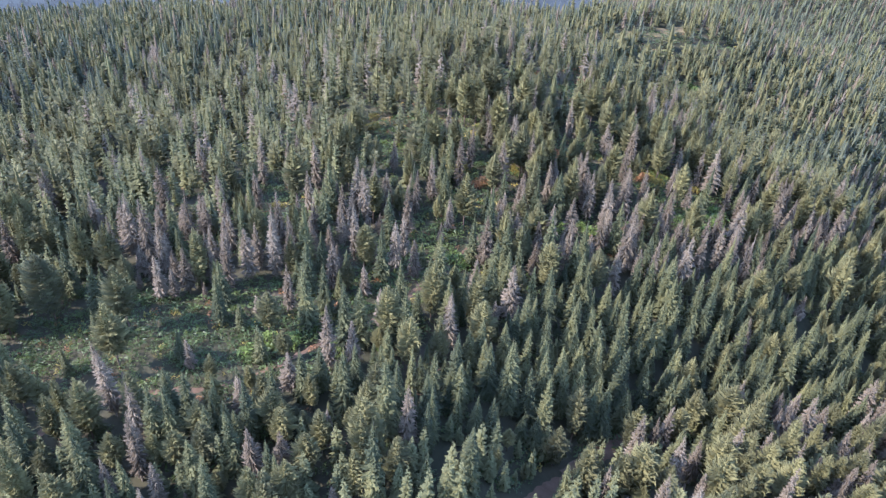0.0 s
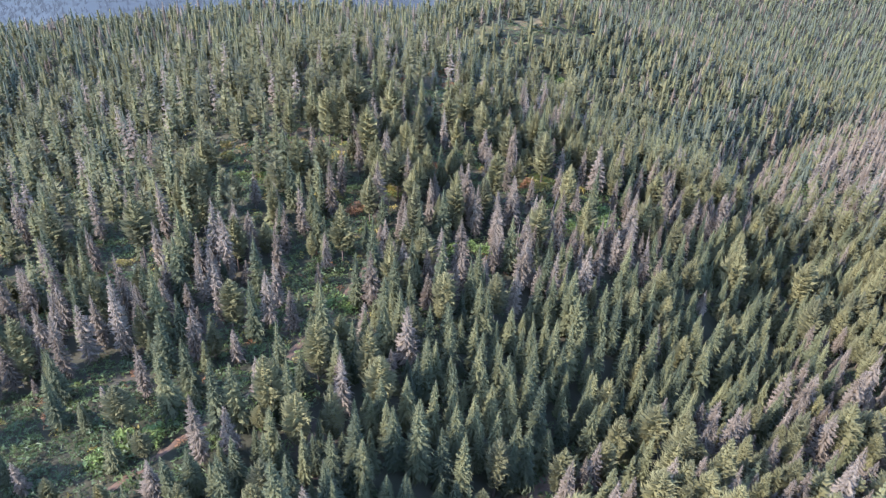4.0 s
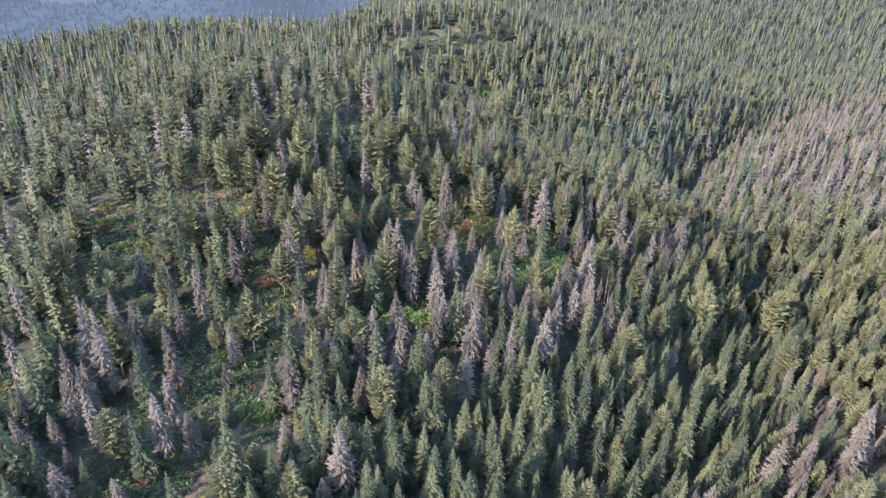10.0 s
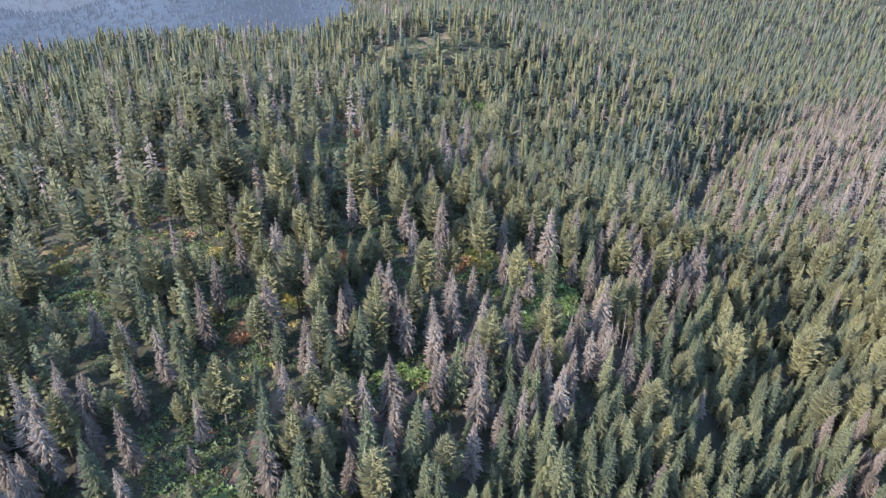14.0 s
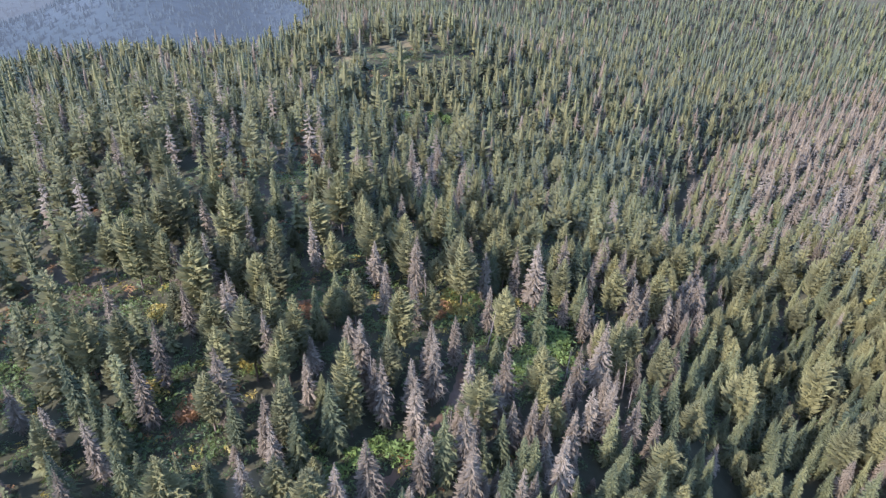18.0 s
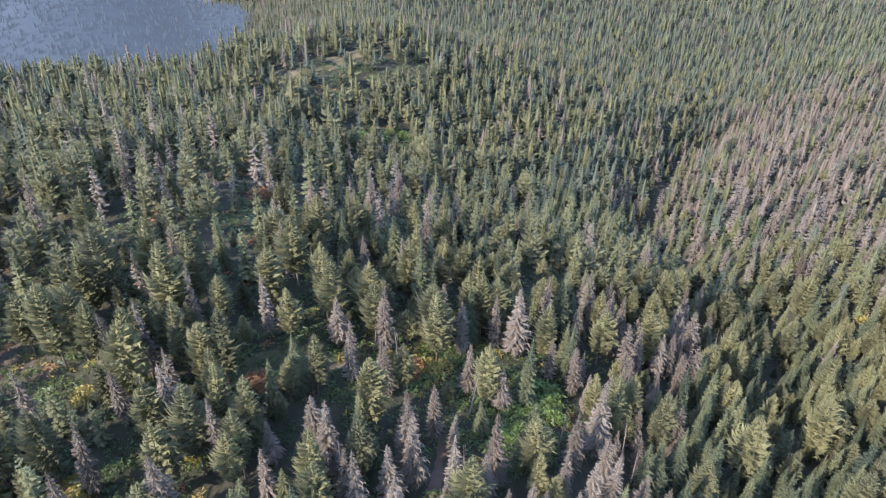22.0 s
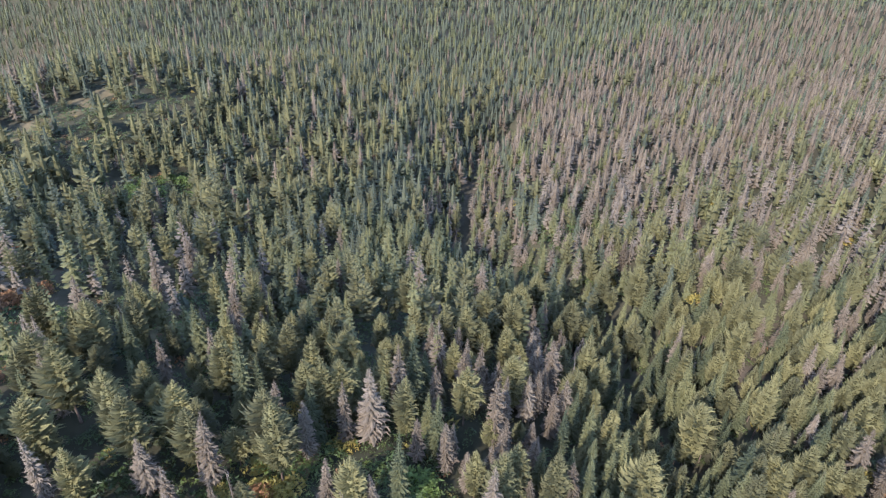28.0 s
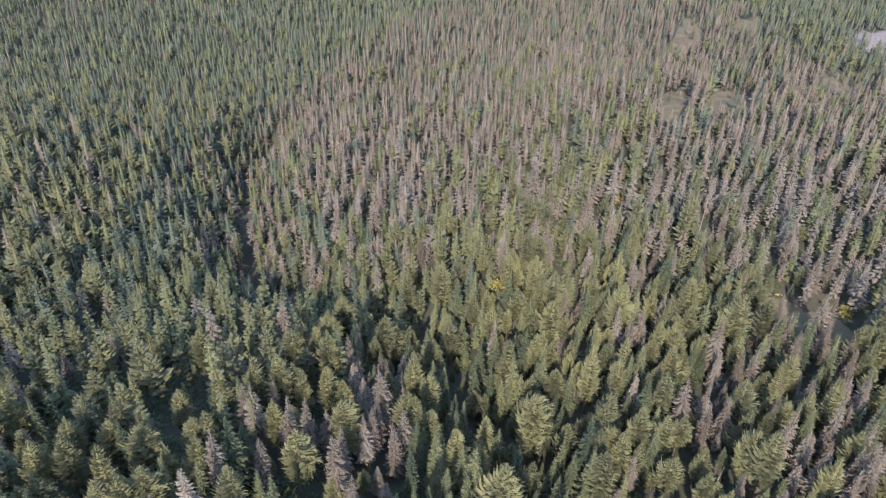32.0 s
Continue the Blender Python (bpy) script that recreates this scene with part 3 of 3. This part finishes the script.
FIRS_D = [(166, 215, 20), (149, 214, 22), (117, 210, 14), (32, 222, 21), (187, 222, 19), (-1, 228, 19), (90, 220, 22), (40, 227, 13), (-4, 231, 19), (191, 226, 18), (188, 230, 20), (2, 235, 20), (56, 231, 20), (-8, 238, 25), (198, 232, 21), (180, 235, 20), (83, 230, 12), (32, 240, 11), (59, 237, 18), (-9, 251, 27), (213, 244, 19), (113, 240, 22), (125, 256, 18), (101, 262, 22), (91, 269, 21), (137, 266, 21), (45, 298, 20), (116, 288, 21), (185, 299, 20), (111, 297, 18)]
FIRS_E = [(133, 295, 15), (185, 305, 18), (86, 318, 18)]
PINES_A = [(70, 115, 25), (94, 113, 21), (-15, 114, 20), (65, 131, 22), (83, 128, 27), (99, 127, 20), (-40, 118, 16), (-14, 120, 20), (131, 133, 27), (86, 135, 26), (72, 139, 23), (81, 139, 25), (-55, 126, 12), (115, 145, 20), (207, 143, 25), (179, 144, 25), (-39, 135, 12), (-7, 135, 23), (205, 148, 21), (12, 146, 23), (182, 160, 24), (200, 163, 24), (10, 155, 24), (-2, 157, 25), (-27, 168, 14), (23, 168, 20), (-44, 171, 19), (183, 179, 21), (81, 188, 12), (106, 191, 22)]
PINES_B = [(31, 199, 23), (181, 193, 24), (215, 204, 18), (26, 204, 22), (194, 209, 18), (177, 201, 18), (123, 202, 19), (187, 214, 23), (30, 218, 26), (204, 218, 20), (44, 219, 24), (88, 217, 22), (150, 220, 24), (-35, 227, 22), (17, 228, 21), (45, 225, 25), (139, 219, 14), (55, 227, 22), (-35, 236, 27), (-26, 237, 20), (157, 229, 20), (117, 222, 24), (21, 236, 24), (38, 240, 25), (155, 232, 23), (61, 238, 25), (160, 236, 20), (33, 244, 26), (88, 236, 23), (21, 246, 25)]
PINES_C = [(54, 250, 20), (37, 257, 27), (19, 260, 27), (83, 251, 27), (-38, 264, 20), (111, 247, 23), (126, 244, 22), (30, 264, 25), (20, 266, 24), (85, 256, 25), (53, 266, 20), (28, 269, 20), (134, 255, 20), (23, 272, 20), (147, 257, 21), (65, 268, 25), (11, 276, 26), (73, 268, 23), (115, 258, 21), (151, 262, 20), (64, 273, 24), (-8, 282, 21), (33, 281, 20), (180, 270, 21), (112, 262, 19), (1, 283, 21), (172, 270, 20), (65, 279, 23), (94, 272, 21), (87, 276, 24)]
PINES_D = [(37, 288, 23), (114, 270, 20), (29, 291, 27), (137, 272, 21), (103, 277, 23), (128, 275, 19), (119, 283, 19), (17, 309, 27), (-5, 314, 22), (71, 299, 24), (152, 290, 23), (117, 305, 16), (150, 306, 19)]
DEAD_A = [(60, 115, 24), (88, 114, 23), (52, 122, 26), (83, 120, 21), (61, 129, 25), (-45, 117, 15), (126, 132, 24), (121, 141, 21), (85, 143, 26), (-62, 131, 12), (-27, 133, 25), (99, 147, 20), (-21, 135, 18), (136, 151, 26), (155, 150, 21), (128, 153, 26), (180, 150, 18), (3, 144, 25), (154, 160, 19), (3, 150, 20), (-16, 152, 17), (-42, 155, 20), (16, 160, 11), (-60, 162, 24), (21, 163, 24), (-22, 166, 13), (0, 167, 19), (-57, 169, 21), (-45, 175, 24), (11, 175, 14)]
DEAD_B = [(97, 173, 21), (-46, 181, 18), (-21, 183, 12), (197, 189, 18), (55, 183, 22), (29, 184, 17), (37, 185, 22), (225, 192, 19), (14, 187, 23), (-32, 191, 20), (63, 188, 19), (68, 189, 24), (24, 192, 23), (73, 191, 19), (31, 194, 18), (-12, 200, 23), (80, 194, 23), (-33, 200, 22), (-26, 202, 25), (2, 204, 16), (125, 195, 13), (53, 201, 23), (63, 203, 25), (56, 205, 18), (104, 201, 21), (82, 203, 21), (88, 202, 20), (67, 207, 18), (75, 206, 20), (-20, 214, 19)]
DEAD_C = [(95, 206, 20), (27, 214, 21), (56, 214, 22), (91, 210, 21), (-5, 223, 22), (75, 214, 19), (102, 211, 19), (58, 220, 21), (97, 215, 23), (125, 214, 21), (51, 223, 20), (20, 228, 27), (-47, 228, 25), (37, 228, 19), (-13, 233, 17), (5, 233, 25), (75, 227, 15), (50, 231, 24), (40, 237, 14), (-20, 241, 17), (9, 242, 24), (120, 228, 19), (-56, 242, 19), (148, 232, 21), (29, 244, 23), (142, 231, 18), (25, 249, 25), (86, 241, 19), (68, 245, 18), (149, 239, 19)]
DEAD_D = [(16, 256, 19), (26, 255, 22), (141, 238, 18), (159, 243, 20), (173, 250, 19), (62, 251, 16), (134, 239, 20), (69, 251, 14), (0, 261, 21), (177, 253, 18), (143, 243, 21), (64, 257, 15), (139, 245, 18), (23, 266, 25), (73, 258, 24), (100, 253, 22), (63, 263, 18), (121, 249, 20), (171, 259, 22), (49, 270, 22), (-58, 277, 21), (90, 262, 19), (34, 275, 24), (142, 261, 18), (59, 290, 21), (34, 297, 19), (150, 279, 19), (90, 287, 17), (5, 325, 27), (-16, 335, 21)]
DEAD_E = [(28, 335, 21), (95, 323, 23), (147, 316, 18), (134, 318, 15), (111, 337, 22)]
STANDING = np.array([(x, y, h, k) for stand, k in ((FIRS_A, 0), (FIRS_B, 0), (FIRS_C, 0), (FIRS_D, 0), (FIRS_E, 0), (PINES_A, 1), (PINES_B, 1), (PINES_C, 1), (PINES_D, 1), (DEAD_A, 2), (DEAD_B, 2), (DEAD_C, 2), (DEAD_D, 2), (DEAD_E, 2)) for x, y, h in stand], float)
clear = np.ones(len(ax), bool)
for x, y, h, k in STANDING:
    clear &= np.hypot(ax - x, ay - y) > 3.4
marked = len(STANDING)
ax, ay = np.concatenate([STANDING[:, 0], ax[clear]]), np.concatenate([STANDING[:, 1], ay[clear]])
size = np.concatenate([STANDING[:, 2], size[clear]])
kinds = np.concatenate([STANDING[:, 3].astype(int), kinds[clear]])
reach = np.concatenate([np.hypot(STANDING[:, 0] - 30, STANDING[:, 1] - 90), reach[clear]])

size = size * np.interp(reach, [100, 230, 380, 600], [0.9, 0.86, 0.66, 0.6])
NAMES = ("fir", "pine", "grey")
# trees of their own where the way passes nearest, the rest of the woods joined
closeness = np.full(len(ax), 1e9)
for (x0, y0), (x1, y1) in (((-55, 150), (60, 178)), ((60, 178), (195, 195)), ((60, 178), (70, 235))):
    t = np.clip(((ax - x0) * (x1 - x0) + (ay - y0) * (y1 - y0)) / ((x1 - x0) ** 2 + (y1 - y0) ** 2), 0, 1)
    closeness = np.minimum(closeness, np.hypot(ax - x0 - t * (x1 - x0), ay - y0 - t * (y1 - y0)))
closeness[:marked] = 0
single = np.zeros(len(ax), bool)
young = size < YOUNG_UNDER
for k, kind in enumerate(NAMES):
    for small in (False, True):
        mine = np.where((kinds == k) & (young == small))[0]
        mine = mine[np.argsort(closeness[mine], kind="stable")[:300]]
        single[mine] = True
        protos = [tree(kind, small, 100 * k + 10 * small + s) for s in range(7)]
        for n, i in enumerate(mine):
            c = protos[n] if n < 7 else copy_thing(protos[n % 7], Matrix.Identity(4))
            c.matrix_basis = place(ax[i], ay[i], size[i], kind, rng)


def woods(name, kind, where, whorls, per, twigs, label, mat=None):
    """Many trees of one kind joined into one mesh."""
    k = KINDS[kind]
    local = np.random.default_rng(len(where) + whorls)
    make = lambda: crown_shape(kind, k["h"], k["foot"], k["width"] * (1.05 if twigs else 1.35), whorls, per, twigs, local)[0]
    shapes = [make() for _ in range(7)]
    out = []
    for j, base in enumerate(shapes):
        idx = where[j::7]
        if not len(idx):
            continue
        s = size[idx] / k["h"]
        w = s ** 0.7 * local.uniform(0.9, 1.2, len(idx))
        a = local.uniform(0, 2 * math.pi, len(idx))
        X = ax[idx, None] + w[:, None] * (np.cos(a)[:, None] * base[:, 0] - np.sin(a)[:, None] * base[:, 1])
        Y = ay[idx, None] + w[:, None] * (np.sin(a)[:, None] * base[:, 0] + np.cos(a)[:, None] * base[:, 1])
        Z = land(ax[idx], ay[idx])[:, None] + s[:, None] * base[:, 2]
        out.append(np.stack([X, Y, Z], -1).reshape(-1, 3))
    v = np.concatenate(out)
    ob = new(name, mesh_from(name, v, np.arange(len(v)).reshape(-1, 3), [mat or k["mat"]]))
    return tagged(ob, label, "woods", kind="stuff")


blur = reach + rng.uniform(-45, 45, len(reach))   # no hard border between near and far woods
bluish = reach + rng.uniform(-190, 190, len(reach)) > 380   # further firs take the needle colour that has distance haze mixed in
for k, kind in enumerate(NAMES):
    rest = (kinds == k) & ~single
    name, label = {"fir": ("fir_woods", "dense dark green fir woods on hillsides"), "pine": ("pine_woods", "olive green pine woods on hillsides"), "grey": ("dead_woods", "stands of dead grey brown firs on hillsides")}[kind]
    sorts = [(name, label, rest, None)]
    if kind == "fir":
        sorts = [(name, label, rest & ~bluish, None), ("spruce_woods", "dense fir woods on hillsides, tinted blue green for distance haze", rest & bluish, HAZED_FIR)]
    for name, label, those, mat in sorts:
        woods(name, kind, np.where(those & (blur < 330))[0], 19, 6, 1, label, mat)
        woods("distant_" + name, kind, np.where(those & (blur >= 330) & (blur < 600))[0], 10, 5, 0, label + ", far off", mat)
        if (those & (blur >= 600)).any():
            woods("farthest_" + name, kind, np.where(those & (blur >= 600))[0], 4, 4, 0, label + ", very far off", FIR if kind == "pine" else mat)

# ---- bare dead stems ----


def snag(seed):
    """A bare standing stem with a few broken branch stubs."""
    rng = np.random.default_rng(seed)
    h = 17.0
    root = tagged(new("snag"), "bare pale grey standing dead tree stem", "dead tree", "bare snags of the forest")
    v, f = trunk_shape(h, 0.24, rng, rng.uniform(-0.03, 0.03))
    part_mesh(root, "trunk", mesh_from("trunk", v, f, [DEADWOOD], smooth=True))
    tri = []
    for _ in range(34):
        z, a = h * rng.uniform(0.3, 0.98), rng.uniform(0, 2 * math.pi)
        ln = rng.uniform(0.5, 2.0) * (1.15 - z / h)
        d, s = np.array([math.cos(a), math.sin(a), rng.uniform(-0.5, 0.15)]), np.array([-math.sin(a), math.cos(a), 0])
        o = np.array([0, 0, z])
        tri += [o - s * 0.06, o + s * 0.06, o + d * ln, o - [0, 0, 0.06], o + [0, 0, 0.06], o + d * ln]
    part_mesh(root, "branchwork", mesh_from("branchwork", np.array(tri), np.arange(len(tri)).reshape(-1, 3), [DEADWOOD]))["kind"] = "stuff"
    return root


SNAGS = [(83, 235, 15), (72, 247, 19), (75, 221, 13), (98, 221, 15), (112, 216, 13), (63, 211, 14), (31, 268, 16)]
sx, sy = scatter(30, 330, 70, 320, 17.0, rng)
chance = cover(sx, sy, GREYISH) * 0.8
pick = (rng.uniform(0, 1, len(sx)) < chance) & off_roads(sx, sy, 2)
SNAGS += [(x, y, rng.uniform(11, 20)) for x, y in zip(sx[pick], sy[pick])][:140]
stems = [snag(900 + i) for i in range(5)]
for n, (x, y, h) in enumerate(SNAGS):
    c = stems[n] if n < 5 else copy_thing(stems[n % 5], Matrix.Identity(4))
    c.matrix_basis = pose(x, y, float(land(x, y)) - 0.2, rng.uniform(-5, 5), rng.uniform(-5, 5), rng.uniform(0, 360)) @ Matrix.Diagonal((1, 1, h / 17.0, 1))

# ---- undergrowth ----


def leafy_clump(rng, leaves, r, h):
    """A low dome of small pointed leaves."""
    a, u = rng.uniform(0, 2 * math.pi, leaves), rng.uniform(0, 1, leaves)
    rr = r * np.sqrt(u) * rng.uniform(0.8, 1.15, leaves)
    c = np.stack([rr * np.cos(a), rr * np.sin(a), h * (0.25 + 0.75 * np.sqrt(np.clip(1 - u, 0, 1))) * rng.uniform(0.75, 1.1, leaves)], -1)
    e1 = rng.normal(0, 1, (leaves, 3)) * np.array([1, 1, 0.5])
    e2 = rng.normal(0, 1, (leaves, 3)) * np.array([1, 1, 0.5])
    s = rng.uniform(0.13, 0.29, (leaves, 1))
    return np.stack([c - e1 * s, c + e1 * s, c + e2 * s * 1.5], 1).reshape(-1, 3)


def bushes(name, xs, ys, mat, label, leaves, r, h, seed):
    local = np.random.default_rng(seed)
    shapes = [leafy_clump(local, leaves, r, h) for _ in range(5)]
    out = []
    for j, base in enumerate(shapes):
        X, Y = xs[j::5], ys[j::5]
        if not len(X):
            continue
        s, a = local.uniform(0.55, 1.35, len(X)), local.uniform(0, 2 * math.pi, len(X))
        px = X[:, None] + s[:, None] * (np.cos(a)[:, None] * base[:, 0] - np.sin(a)[:, None] * base[:, 1])
        py = Y[:, None] + s[:, None] * (np.sin(a)[:, None] * base[:, 0] + np.cos(a)[:, None] * base[:, 1])
        pz = land(X, Y)[:, None] + s[:, None] * base[:, 2]
        out.append(np.stack([px, py, pz], -1).reshape(-1, 3))
    v = np.concatenate(out)
    return tagged(new(name, mesh_from(name, v, np.arange(len(v)).reshape(-1, 3), [mat])), label, "shrubs", kind="stuff")


bx, by = scatter(-130, 300, 90, 330, 2.5, rng)
cx, cy = scatter(-200, 420, 330, 620, 3.4, rng)
few = rng.uniform(0, 1, len(cx)) < 0.25 + cover(cx, cy, SHRUBBY)
cx, cy = cx[few], cy[few]
bx, by = np.concatenate([bx, cx]), np.concatenate([by, cy])
p = cover(bx, by, SHRUBBY)
keep = (rng.uniform(0, 1, len(bx)) < 0.18 + 0.8 * p + 0.55 * cover(bx, by, SPARSE)) & off_roads(bx, by, 0.2) & (cover(bx, by, BARE) < 0.5)
bx, by = bx[keep], by[keep]
tint = rng.uniform(0, 1, len(bx))
bushes("shrubs", bx[tint < 0.84], by[tint < 0.84], LEAF, "dense leafy green shrubs between the trees", 64, 2.0, 1.9, 5)
bushes("shrubs", bx[(tint >= 0.84) & (tint < 0.94)], by[(tint >= 0.84) & (tint < 0.94)], GOLD, "yellowing leafy shrubs between the trees", 28, 1.3, 1.2, 6)
bushes("shrubs", bx[tint >= 0.94], by[tint >= 0.94], RUST, "russet leafy shrubs between the trees", 28, 1.3, 1.1, 7)


def bush(mat, label, seed, leaves=420, r=2.6, h=2.8):
    """One broad leafy bush."""
    local = np.random.default_rng(seed)
    v = np.concatenate([leafy_clump(local, leaves // 3, r * s, h * t) + np.array([dx, dy, 0]) for s, t, dx, dy in ((1, 1, 0, 0), (0.7, 0.8, r * 0.6, 0.3), (0.75, 0.7, -r * 0.4, -r * 0.5))])
    return tagged(new("bush", mesh_from("bush", v, np.arange(len(v)).reshape(-1, 3), [mat])), label, "bush", "broad leafy bushes of the forest")


GREEN_BUSHES = [(-16, 498), (-10, 503), (-20, 503), (-5, 497), (102, 229), (103, 234), (91, 228), (87, 228), (106, 222), (45, 210), (43, 213), (38, 211), (52, 211), (48, 214), (33, 213), (-26, 262), (-20, 261), (-15, 259), (-10, 162), (-7, 157), (4, 189), (8, 186), (139, 415), (135, 419), (119, 408), (128, 420), (144, 424), (124, 415), (149, 420), (115, 414), (136, 425), (-39, 142), (-35, 148), (-44, 141), (-48, 137), (98, 233), (95, 223), (84, 225), (112, 417), (127, 413), (147, 410), (207, 441), (104, 237), (93, 234), (-7, 150), (-15, 145)]
YELLOW_BUSHES = [(6, 242), (3, 239), (-7, 260), (26, 244), (33, 223), (82, 249), (98, 266), (9, 266), (-32, 284), (-6, 258), (264, 136), (255, 125), (214, 276), (78, 253), (72, 255), (262, 345), (269, 343), (290, 274), (304, 270), (306, 241), (317, 219), (309, 217), (242, 275), (259, 266), (242, 242), (182, 201), (248, 360), (268, 257), (285, 230), (316, 256), (200, 174), (-31, 275), (27, 246), (99, 253), (80, 251), (-58, 213)]
RUSSET_BUSHES = [(15, 235), (12, 233), (45, 255), (50, 256), (42, 257), (73, 341), (66, 338), (42, 331), (35, 331), (75, 370), (60, 358), (69, 371), (67, 340), (74, 343), (56, 307), (77, 251), (75, 251), (63, 337), (-22, 148), (-13, 161), (266, 344), (306, 240)]
for places, mat, label in ((GREEN_BUSHES, LIME, "bright green leafy bush in a gap in the forest"), (YELLOW_BUSHES, GOLD, "yellow autumn bush in a gap in the forest"), (RUSSET_BUSHES, RUST, "russet autumn bush in a gap in the forest")):
    models = [bush(mat, label, 40 + i) for i in range(3)]
    for n, (x, y) in enumerate(places):
        c = models[n] if n < 3 else copy_thing(models[n % 3], Matrix.Identity(4))
        s = rng.uniform(0.75, 1.35)
        c.matrix_basis = pose(x, y, float(land(x, y)) - 0.1, 0, 0, rng.uniform(0, 360)) @ Matrix.Diagonal((s, s, s, 1))
